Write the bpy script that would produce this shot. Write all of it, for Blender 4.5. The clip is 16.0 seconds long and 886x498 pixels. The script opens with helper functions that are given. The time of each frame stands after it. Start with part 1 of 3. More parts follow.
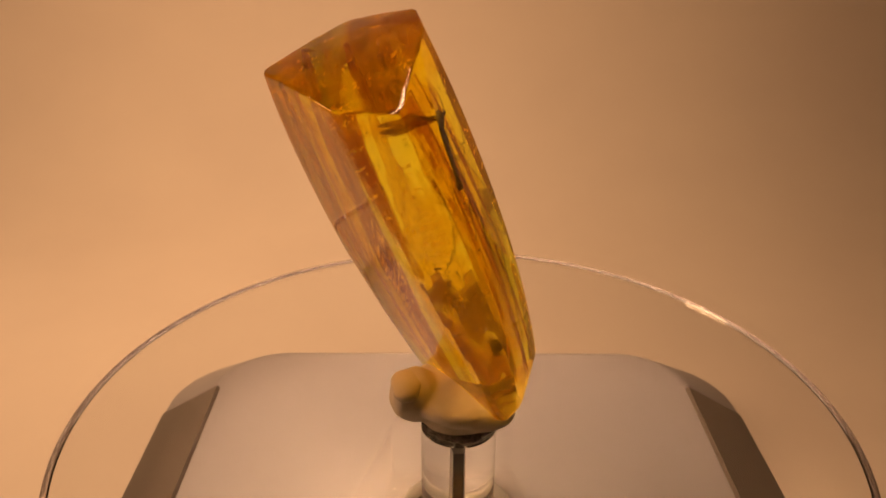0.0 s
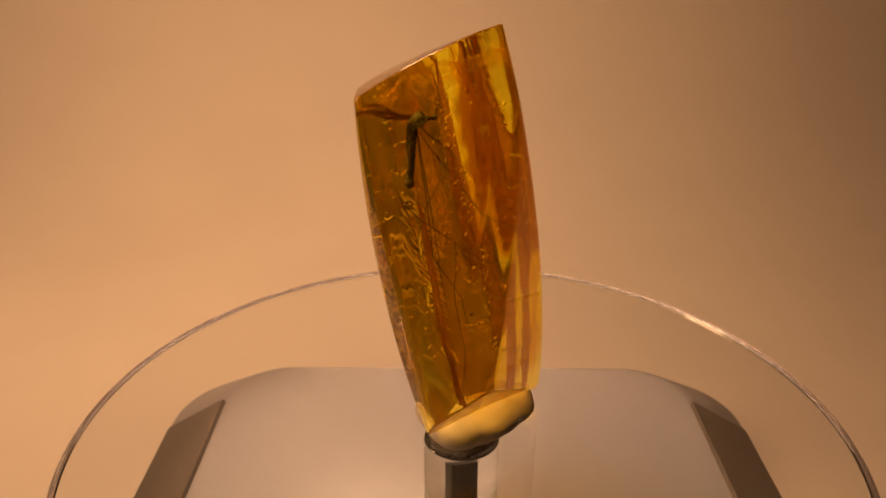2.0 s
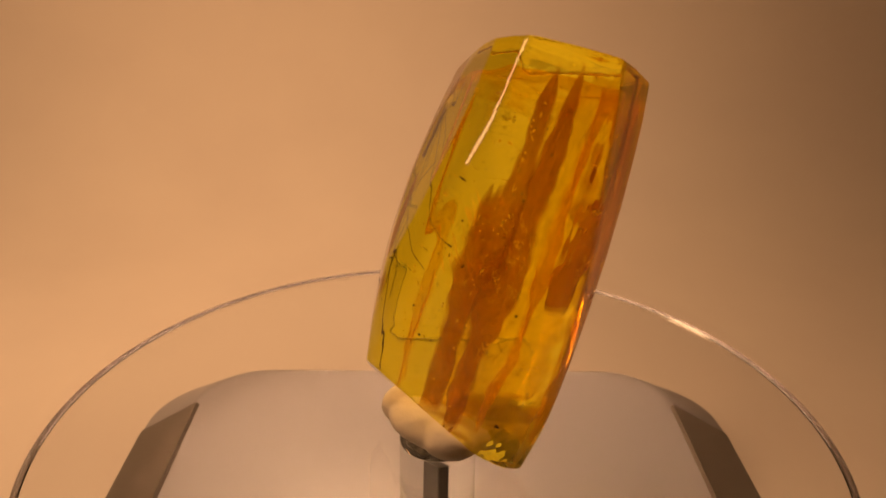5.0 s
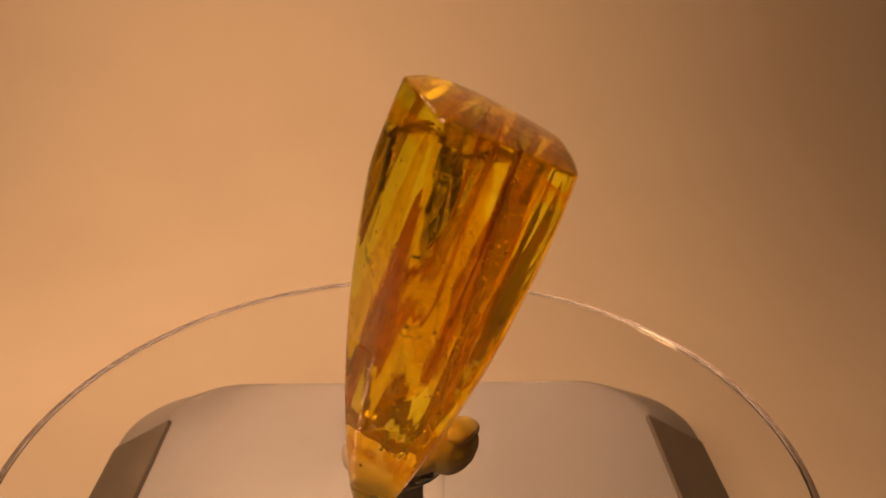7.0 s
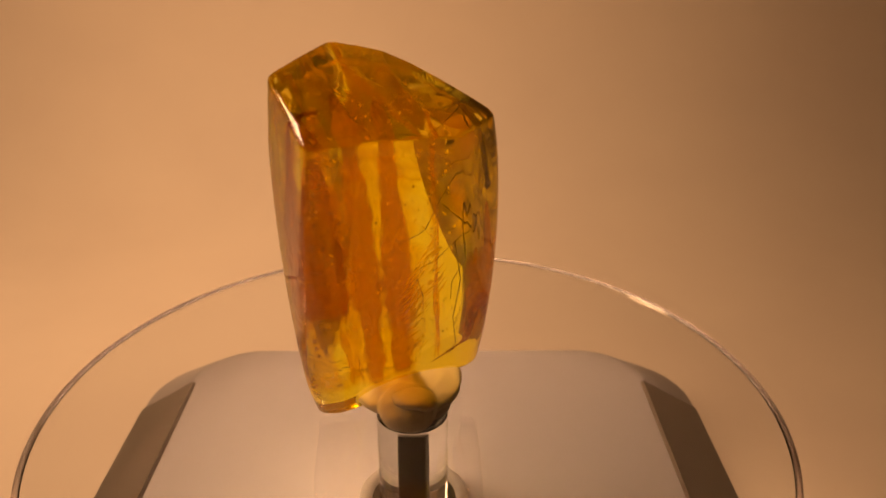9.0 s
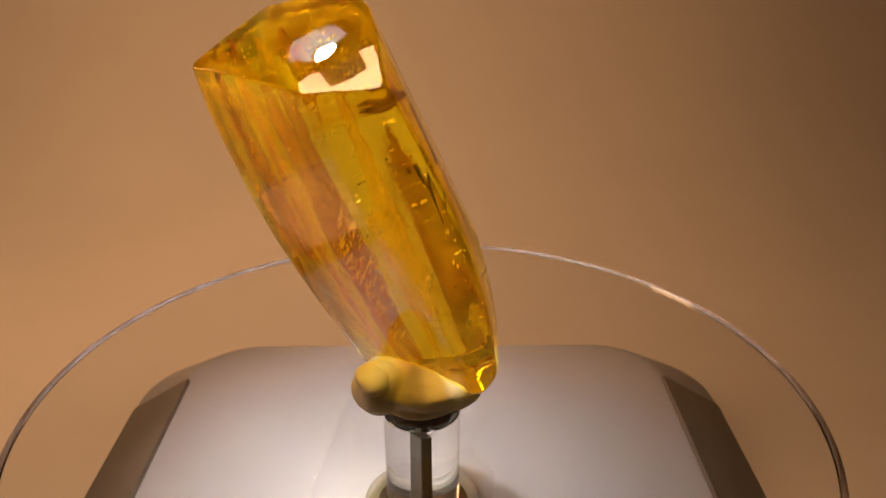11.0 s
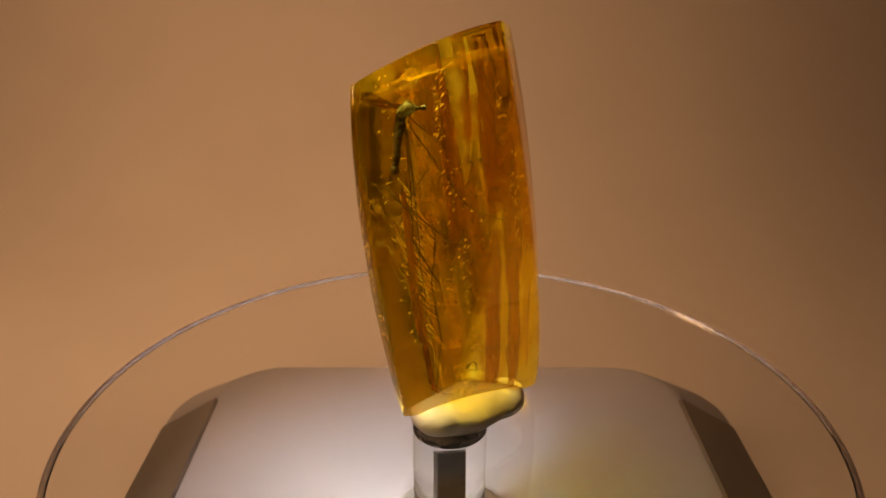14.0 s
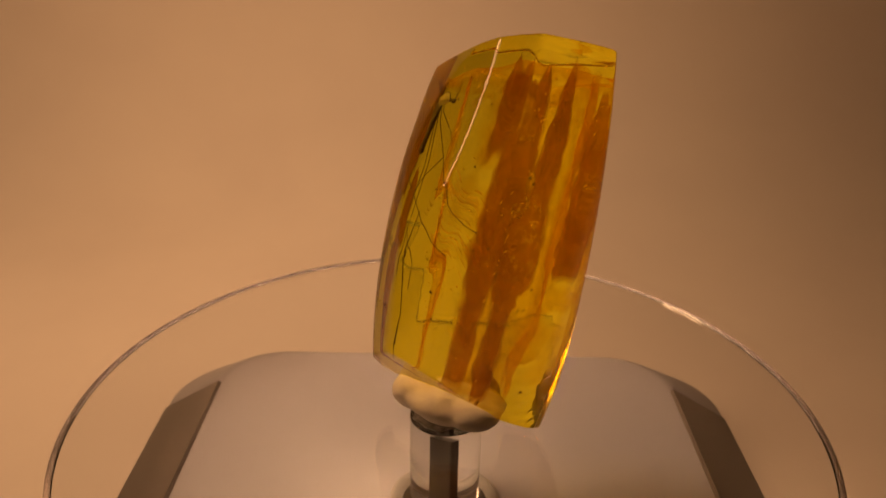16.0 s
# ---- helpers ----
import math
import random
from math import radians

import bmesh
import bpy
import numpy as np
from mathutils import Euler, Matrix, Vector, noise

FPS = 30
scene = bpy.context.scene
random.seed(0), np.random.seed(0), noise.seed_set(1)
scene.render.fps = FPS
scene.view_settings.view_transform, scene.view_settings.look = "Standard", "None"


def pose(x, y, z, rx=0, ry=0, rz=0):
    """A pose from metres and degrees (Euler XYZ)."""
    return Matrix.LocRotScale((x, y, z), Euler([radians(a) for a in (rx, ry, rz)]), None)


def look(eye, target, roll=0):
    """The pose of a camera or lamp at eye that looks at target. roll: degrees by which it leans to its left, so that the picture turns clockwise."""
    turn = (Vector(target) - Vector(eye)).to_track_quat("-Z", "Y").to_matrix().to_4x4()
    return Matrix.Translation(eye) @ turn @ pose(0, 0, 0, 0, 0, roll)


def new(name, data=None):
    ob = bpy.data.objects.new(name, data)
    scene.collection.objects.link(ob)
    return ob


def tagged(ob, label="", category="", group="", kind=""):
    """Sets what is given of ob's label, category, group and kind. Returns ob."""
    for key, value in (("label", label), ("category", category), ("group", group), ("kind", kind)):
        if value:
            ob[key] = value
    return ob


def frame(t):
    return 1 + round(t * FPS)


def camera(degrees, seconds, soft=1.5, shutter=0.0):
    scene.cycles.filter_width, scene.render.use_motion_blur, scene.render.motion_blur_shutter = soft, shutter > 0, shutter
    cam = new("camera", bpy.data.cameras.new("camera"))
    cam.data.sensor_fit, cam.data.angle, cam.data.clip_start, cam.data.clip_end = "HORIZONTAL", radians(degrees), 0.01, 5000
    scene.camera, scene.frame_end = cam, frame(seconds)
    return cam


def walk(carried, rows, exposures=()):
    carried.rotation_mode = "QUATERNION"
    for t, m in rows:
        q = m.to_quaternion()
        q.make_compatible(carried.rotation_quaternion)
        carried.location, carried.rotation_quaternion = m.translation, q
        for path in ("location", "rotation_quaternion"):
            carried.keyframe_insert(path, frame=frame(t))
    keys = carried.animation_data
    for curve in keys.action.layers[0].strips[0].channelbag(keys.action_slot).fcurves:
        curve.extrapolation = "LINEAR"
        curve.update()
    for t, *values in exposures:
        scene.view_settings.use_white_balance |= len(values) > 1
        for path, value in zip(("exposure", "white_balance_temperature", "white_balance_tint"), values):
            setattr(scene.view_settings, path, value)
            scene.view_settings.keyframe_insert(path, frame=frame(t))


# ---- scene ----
# ---- camera ----
cam = camera(56.1, 16.0)
cam.data.dof.use_dof = True
cam.data.dof.focus_distance = 0.205
cam.data.dof.aperture_fstop = 20.0


def cam_pose(x, y, z, down, yaw, roll):
    return Matrix.Translation((x, y, z)) @ pose(0, 0, 0, 90 - down, 0, yaw) @ pose(0, 0, 0, 0, 0, roll)


PATH = [
    (0, -0.00620, -0.17585, 0.13133, 25.31, -0.56, 0.47),
    (0.5, -0.00318, -0.17857, 0.12636, 23.79, 0.15, 0.07),
    (1, -0.00613, -0.17742, 0.12906, 23.93, 0.18, 0.44),
    (1.5, -0.00191, -0.17678, 0.13230, 24.51, 0.76, -0.16),
    (2, -0.00449, -0.17815, 0.13094, 24.03, 0.16, 0.19),
    (2.5, -0.00678, -0.18183, 0.12781, 23.18, 0.05, 0.56),
    (3, -0.00734, -0.17857, 0.12719, 23.15, -0.45, 0.87),
    (5.5, -0.00149, -0.17520, 0.12618, 23.33, -1.29, 0.94),
    (6, -0.00067, -0.17162, 0.13166, 24.39, -1.66, 1.14),
    (6.5, 0.00149, -0.17205, 0.13403, 24.60, -1.67, 1.11),
    (7, 0.00435, -0.17054, 0.13457, 24.40, -1.57, 0.33),
    (7.5, 0.00578, -0.17990, 0.13250, 24.11, -0.45, -0.36),
    (8, 0.00733, -0.19046, 0.12613, 22.46, -0.23, -0.54),
    (8.5, 0.01074, -0.18570, 0.13619, 24.68, -0.30, -0.65),
    (9, 0.00762, -0.18981, 0.13389, 24.53, -0.25, -0.01),
    (11.5, 0.00358, -0.17561, 0.12289, 24.45, -0.25, -0.23),
    (12, 0.00204, -0.17704, 0.12934, 24.77, 0.01, -0.06),
    (12.5, 0.00428, -0.17798, 0.13002, 24.65, 0.61, -1.01),
    (13, 0.00141, -0.17971, 0.12966, 24.08, 0.24, -0.48),
    (13.5, 0.00278, -0.18087, 0.12884, 23.65, 0.53, -0.30),
    (14, -0.00184, -0.18510, 0.12562, 22.54, -0.00, 0.05),
    (14.5, 0.00009, -0.18632, 0.12183, 21.95, 0.46, -0.02),
    (15, -0.00181, -0.17964, 0.12786, 23.65, 0.18, 0.31),
    (15.5, -0.00244, -0.17749, 0.13069, 24.37, 0.23, 0.53),
    (16, -0.00112, -0.18857, 0.13078, 23.91, 0.15, 1.02),
]
EXPOSURES = [(0.0, -0.06, 6450, 9), (3.0, -0.18, 6550, 9), (5.5, -0.14, 6650, 9), (8.0, -0.16, 6850, 10), (9.2, -0.12, 6850, 10), (11.3, -0.82, 6450, 7), (12.5, -1.02, 6450, 7), (13.2, -1.02, 6450, 7),
             (14.0, -0.86, 6500, 9), (15.5, -0.68, 6600, 10), (16.0, -0.5, 6650, 10)]
walk(cam, [(r[0], cam_pose(*r[1:])) for r in PATH], exposures=EXPOSURES)

# ---- light ----
world = bpy.data.worlds.new("room_dusk")
world.use_nodes = True
world.node_tree.nodes["Background"].inputs[0].default_value = (1.0, 0.62, 0.36, 1)
world.node_tree.nodes["Background"].inputs[1].default_value = 0.07
scene.world = world


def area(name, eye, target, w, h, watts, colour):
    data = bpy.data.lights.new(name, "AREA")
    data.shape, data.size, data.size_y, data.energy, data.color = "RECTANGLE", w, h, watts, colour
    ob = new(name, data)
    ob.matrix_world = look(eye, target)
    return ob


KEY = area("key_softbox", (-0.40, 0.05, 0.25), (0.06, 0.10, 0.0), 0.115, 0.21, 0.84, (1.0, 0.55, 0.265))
# Added fill from above, no known lamp; pools light on backdrop and base.
TOP = area("added_overhead_fill", (-0.09, 0.08, 0.37), (-0.07, 0.22, 0.0), 0.10, 0.10, 0.76, (1.0, 0.56, 0.275))
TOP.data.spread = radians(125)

# ---- materials ----


def material(name):
    m = bpy.data.materials.new(name)
    m.use_nodes = True
    nt = m.node_tree
    return m, nt, nt.nodes["Principled BSDF"]


def node(nt, kind, **values):
    n = nt.nodes.new(kind)
    for k, val in values.items():
        if k in n.inputs:
            n.inputs[k].default_value = val
    return n


def noise_ramp(nt, scale, stops, detail=4.0, stretch=None, rough=0.55):
    """Object-space noise through a colour ramp."""
    tc = nt.nodes.new("ShaderNodeTexCoord")
    mp = nt.nodes.new("ShaderNodeMapping")
    if stretch:
        mp.inputs["Scale"].default_value = stretch
    nz = node(nt, "ShaderNodeTexNoise", Scale=scale, Detail=detail, Roughness=rough)
    rp = nt.nodes.new("ShaderNodeValToRGB")
    nt.links.new(tc.outputs["Object"], mp.inputs["Vector"])
    nt.links.new(mp.outputs[0], nz.inputs["Vector"])
    nt.links.new(nz.outputs["Fac"], rp.inputs["Fac"])
    el = rp.color_ramp.elements
    while len(el) < len(stops):
        el.new(0.5)
    for e, (p, c) in zip(el, stops):
        e.position, e.color = p, (*c, 1)
    return rp, nz


def bump(nt, bsdf, src, strength, distance):
    b = nt.nodes.new("ShaderNodeBump")
    b.inputs["Strength"].default_value = strength
    b.inputs["Distance"].default_value = distance
    nt.links.new(src, b.inputs["Height"])
    nt.links.new(b.outputs[0], bsdf.inputs["Normal"])


def matte(name, lo, hi, rough=0.7, scale=60.0, relief=0.15, dist=0.0004, metal=0.0):
    m, nt, p = material(name)
    rp, nz = noise_ramp(nt, scale, [(0.3, lo), (0.7, hi)])
    nt.links.new(rp.outputs[0], p.inputs["Base Color"])
    p.inputs["Roughness"].default_value = rough
    p.inputs["Metallic"].default_value = metal
    if relief:
        bump(nt, p, nz.outputs["Fac"], relief, dist)
    return m


def clear(name, colour, ior, rough=0.0):
    m, nt, p = material(name)
    p.inputs["Base Color"].default_value = (*colour, 1)
    p.inputs["Transmission Weight"].default_value = 1.0
    p.inputs["Roughness"].default_value = rough
    p.inputs["IOR"].default_value = ior
    return m, nt, p


PAPER = matte("backdrop_paper", (0.69, 0.60, 0.53), (0.74, 0.65, 0.57), 0.85, 9.0, 0.1)
WALL = matte("room_wall_paint", (0.44, 0.34, 0.25), (0.50, 0.39, 0.29), 0.9, 6.0, 0.1)
GREY = matte("grey_housing_plastic", (0.235, 0.228, 0.264), (0.30, 0.292, 0.334), 0.45, 1400.0, 0.28, 0.0002, 0.15)
DARK = matte("dark_side_panel", (0.075, 0.06, 0.055), (0.10, 0.085, 0.075), 0.45, 400.0, 0.1, 0.0002)
HUB = matte("hub_silver", (0.26, 0.26, 0.27), (0.34, 0.34, 0.35), 0.4, 300.0, 0.05, 0.0002)
BORE = matte("hub_bore_black", (0.005, 0.004, 0.004), (0.012, 0.010, 0.009), 0.6, 300.0, 0.05, 0.0002)
SMOKE = matte("smoky_spindle_plastic", (0.030, 0.027, 0.024), (0.07, 0.063, 0.055), 0.3, 300.0, 0.1, 0.0002)
GLUE = matte("mottled_adhesive", (0.008, 0.007, 0.006), (0.30, 0.26, 0.22), 0.4, 700.0, 0.4, 0.0003)
PUTTY = matte("beige_putty", (0.50, 0.42, 0.33), (0.60, 0.51, 0.41), 0.65, 90.0, 0.5, 0.0012)
BUG_PALE = matte("insect_dust_grey", (0.22, 0.17, 0.08), (0.42, 0.34, 0.18), 0.6, 900.0, 0.3, 0.0002)
BUG = matte("insect_chitin", (0.035, 0.018, 0.006), (0.09, 0.045, 0.015), 0.4, 900.0, 0.2, 0.0002)
ACRYLIC, _, _ = clear("clear_acrylic", (0.97, 0.975, 0.975), 1.49)
EDGE, _, _ = clear("sawn_acrylic_edge", (0.76, 0.68, 0.70), 1.49, 0.22)
AMBER, nt, p = clear("polished_amber", (0.95, 0.80, 0.18), 1.54)
rp, nz = noise_ramp(nt, 70.0, [(0.38, (1.0, 0.89, 0.024)), (0.52, (1.0, 0.93, 0.034)), (0.72, (1.0, 0.96, 0.044))], 5.0, (1.0, 1.0, 0.16))
nt.links.new(rp.outputs[0], p.inputs["Base Color"])
bump(nt, p, nz.outputs["Fac"], 0.015, 0.0006)
haze = nt.nodes.new("ShaderNodeBsdfTranslucent")
haze.inputs["Color"].default_value = (1.0, 0.63, 0.012, 1)
mix = nt.nodes.new("ShaderNodeMixShader")
cloud, _ = noise_ramp(nt, 40.0, [(0.36, (0.02, 0.02, 0.02)), (0.72, (0.11, 0.11, 0.11))], 6.0, (1.0, 1.0, 0.3))
nt.links.new(cloud.outputs[0], mix.inputs[0])
nt.links.new(p.outputs[0], mix.inputs[1])
nt.links.new(haze.outputs[0], mix.inputs[2])
nt.links.new(mix.outputs[0], nt.nodes["Material Output"].inputs["Surface"])


def flow_material(name, tint, body, lo, hi, scale):
    """A thin cloudy layer inside the resin: part clear, part translucent."""
    m, nt, p = material(name)
    tr = nt.nodes.new("ShaderNodeBsdfTransparent")
    tr.inputs[0].default_value = (*tint, 1)
    tl = nt.nodes.new("ShaderNodeBsdfTranslucent")
    tl.inputs[0].default_value = (*body, 1)
    p.inputs["Base Color"].default_value = (*body, 1)
    p.inputs["Roughness"].default_value = 0.3
    p.inputs["Specular Tint"].default_value = (*body, 1)
    a, b = nt.nodes.new("ShaderNodeMixShader"), nt.nodes.new("ShaderNodeMixShader")
    a.inputs[0].default_value = 0.45
    rp, nz = noise_ramp(nt, scale, [(0.35, (lo,) * 3), (0.68, (hi,) * 3)], 9.0, (1.0, 1.0, 0.45), 0.75)
    thick = node(nt, "ShaderNodeAttribute")
    thick.attribute_name = "thickness"
    dens = nt.nodes.new("ShaderNodeMath")
    dens.operation = "MULTIPLY"
    nt.links.new(rp.outputs[0], dens.inputs[0])
    nt.links.new(thick.outputs["Fac"], dens.inputs[1])
    hue = nt.nodes.new("ShaderNodeMixRGB")
    hue.inputs[1].default_value, hue.inputs[2].default_value = (1, 1, 1, 1), (*tint, 1)
    nt.links.new(thick.outputs["Fac"], hue.inputs[0])
    nt.links.new(hue.outputs[0], tr.inputs[0])
    bump(nt, p, nz.outputs["Fac"], 0.8, 0.001)
    nt.links.new(tl.outputs[0], a.inputs[1])
    nt.links.new(p.outputs[0], a.inputs[2])
    nt.links.new(dens.outputs[0], b.inputs[0])
    nt.links.new(tr.outputs[0], b.inputs[1])
    nt.links.new(a.outputs[0], b.inputs[2])
    nt.links.new(b.outputs[0], nt.nodes["Material Output"].inputs["Surface"])
    return m


def lace_material(name):
    """A broken, crackled film: clear between curled flakes, gold-coloured to paint in crack sparkle."""
    m, nt, p = material(name)
    p.inputs["Base Color"].default_value = (1.0, 0.74, 0.16, 1)
    p.inputs["Metallic"].default_value = 0.9
    p.inputs["Roughness"].default_value = 0.28
    rp, nz = noise_ramp(nt, 520.0, [(0.553, (0, 0, 0)), (0.572, (0.95, 0.95, 0.95)), (0.588, (0, 0, 0))], 5.0, (1.0, 1.0, 0.6), 0.65)
    patch, _ = noise_ramp(nt, 90.0, [(0.52, (0, 0, 0)), (0.62, (1, 1, 1))], 3.0)
    dens = nt.nodes.new("ShaderNodeMath")
    dens.operation = "MULTIPLY"
    nt.links.new(rp.outputs[0], dens.inputs[0])
    nt.links.new(patch.outputs[0], dens.inputs[1])
    bump(nt, p, nz.outputs["Fac"], 1.0, 0.002)
    air = nt.nodes.new("ShaderNodeBsdfTransparent")
    mix = nt.nodes.new("ShaderNodeMixShader")
    nt.links.new(dens.outputs[0], mix.inputs[0])
    nt.links.new(air.outputs[0], mix.inputs[1])
    nt.links.new(p.outputs[0], mix.inputs[2])
    nt.links.new(mix.outputs[0], nt.nodes["Material Output"].inputs["Surface"])
    return m


FLOW_ORANGE = flow_material("orange_flow_layer", (1.0, 0.84, 0.26), (0.84, 0.47, 0.015), 0.02, 0.50, 130.0)
FLOW_BROWN = flow_material("brown_flow_layer", (0.66, 0.36, 0.06), (0.50, 0.21, 0.006), 0.10, 0.75, 120.0)
# Gold flakes paint in the sparkle of tiny internal cracks.
LACE = lace_material("crackle_sparkle_gold")
VEIL, nt, p = clear("rippled_crack_veil", (0.995, 0.90, 0.50), 1.12, 0.03)
rp, nz = noise_ramp(nt, 420.0, [(0.3, (0, 0, 0)), (0.7, (1, 1, 1))], 4.0, (1.0, 1.0, 1.6))
bump(nt, p, nz.outputs["Fac"], 1.0, 0.0012)
# Gold film colour stands in for lamp light mirrored by clear cracks.
GLINT, nt, p = material("painted_fissure_glint")
p.inputs["Base Color"].default_value = (1.0, 0.72, 0.16, 1)
p.inputs["Metallic"].default_value = 0.35
p.inputs["Roughness"].default_value = 0.35
air = nt.nodes.new("ShaderNodeBsdfTransparent")
mix = nt.nodes.new("ShaderNodeMixShader")
mix.inputs[0].default_value = 0.80
film = nt.nodes.new("ShaderNodeBsdfTranslucent")
film.inputs["Color"].default_value = (1.0, 0.74, 0.18, 1)
both = nt.nodes.new("ShaderNodeMixShader")
both.inputs[0].default_value = 0.25
nt.links.new(p.outputs[0], both.inputs[1])
nt.links.new(film.outputs[0], both.inputs[2])
nt.links.new(air.outputs[0], mix.inputs[1])
nt.links.new(both.outputs[0], mix.inputs[2])
nt.links.new(mix.outputs[0], nt.nodes["Material Output"].inputs["Surface"])
BUBBLE, _, _ = clear("air_bubble", (1.0, 0.95, 0.75), 0.72)
WING = flow_material("insect_wing", (0.75, 0.5, 0.2), (0.16, 0.07, 0.015), 0.25, 0.8, 500.0)

# ---- building helpers ----


def part(name, bm, mat, parent=None, label="", smooth=False):
    me = bpy.data.meshes.new(name)
    bmesh.ops.recalc_face_normals(bm, faces=bm.faces)
    bm.to_mesh(me)
    bm.free()
    me.materials.append(mat)
    if smooth:
        me.polygons.foreach_set("use_smooth", [True] * len(me.polygons))
    ob = new(name, me)
    ob.parent = parent
    if label:
        ob["label"] = label
    return ob


def rounded_rect(hw, y0, y1, r, steps=8):
    """Plan outline of a rounded rectangle, counter-clockwise."""
    out = []
    for cx, cy, a0 in ((hw - r, y1 - r, 0), (-hw + r, y1 - r, 90), (-hw + r, y0 + r, 180), (hw - r, y0 + r, 270)):
        for k in range(steps + 1):
            a = radians(a0 + 90 * k / steps)
            out.append((cx + r * math.cos(a), cy + r * math.sin(a)))
    return out


def loft(bm, rings, caps=True):
    loops = [[bm.verts.new(co) for co in ring] for ring in rings]
    for a, b in zip(loops, loops[1:]):
        n = len(a)
        for i in range(n):
            bm.faces.new((a[i], a[(i + 1) % n], b[(i + 1) % n], b[i]))
    if caps:
        bm.faces.new(loops[0][::-1])
        bm.faces.new(loops[-1])
    return loops


def lathe(profile, steps=64):
    """A closed turned solid from (radius, height) pairs."""
    bm = bmesh.new()
    rings = [[(r * math.cos(2 * math.pi * i / steps), r * math.sin(2 * math.pi * i / steps), z) for i in range(steps)] for r, z in profile]
    loft(bm, rings)
    return bm


def tube(bm, pts, r0, r1, sides=6):
    pts = [Vector(q) for q in pts]
    rings = []
    for i, q in enumerate(pts):
        d = (pts[min(i + 1, len(pts) - 1)] - pts[max(i - 1, 0)]).normalized()
        u = d.orthogonal().normalized()
        w = d.cross(u)
        r = r0 + (r1 - r0) * i / (len(pts) - 1)
        rings.append([q + r * (math.cos(2 * math.pi * k / sides) * u + math.sin(2 * math.pi * k / sides) * w) for k in range(sides)])
    loft(bm, rings)


def empty(name, label, category):
    return tagged(new(name), label, category)


# ---- the setting ----
GROUND = -0.066


def backdrop():
    bm = bmesh.new()
    prof = [(-0.9, GROUND)] + [(0.24 + 0.16 * math.sin(radians(a)), GROUND + 0.16 - 0.16 * math.cos(radians(a))) for a in range(0, 91, 6)] + [(0.40, 0.75)]
    loops = [[bm.verts.new((x, y, z)) for y, z in prof] for x in (-0.75, 0.75)]
    back = [[bm.verts.new((x, y + 0.004 * (z > GROUND + 0.01), z - 0.004)) for y, z in prof] for x in (-0.75, 0.75)]
    for L in (loops, back):
        for i in range(len(prof) - 1):
            bm.faces.new((L[0][i], L[1][i], L[1][i + 1], L[0][i + 1]))
    part_ob = part("backdrop", bm, PAPER, smooth=True)
    tagged(part_ob, "seamless warm white paper sweep behind the turntable", "backdrop", kind="structure")


def room():
    # Unseen room shell; south, west and ceiling stand close to bounce lamp light.
    for name, lo, hi in (("floor", (-0.95, -1.1, -0.80), (1.6, 1.6, -0.75)), ("ceiling", (-0.95, -1.1, 1.10), (1.6, 1.6, 1.15)),
                         ("wall_north", (-0.95, 1.6, -0.75), (1.6, 1.65, 1.1)), ("wall_south", (-0.95, -1.15, -0.75), (1.6, -1.1, 1.1)),
                         ("wall_east", (1.6, -1.1, -0.75), (1.65, 1.6, 1.1)), ("wall_west", (-1.0, -1.1, -0.75), (-0.95, 1.6, 1.1))):
        bm = bmesh.new()
        bmesh.ops.create_cube(bm, size=1)
        for q in bm.verts:
            q.co = [lo[i] if q.co[i] < 0 else hi[i] for i in range(3)]
        tagged(part(name, bm, WALL), "unseen plain warm painted room surface that bounces lamp light", name.split("_")[0], kind="structure")
    bm = bmesh.new()
    bmesh.ops.create_cube(bm, size=1)
    for q in bm.verts:
        q.co = [(-0.8, -0.95, GROUND - 0.045)[i] if q.co[i] < 0 else (0.8, 0.6, GROUND - 0.005)[i] for i in range(3)]
    tagged(part("table", bm, WALL), "plain wooden table under the paper sweep", "table")


backdrop()
room()

# ---- the turntable ----
BASE_TOP = -0.0335


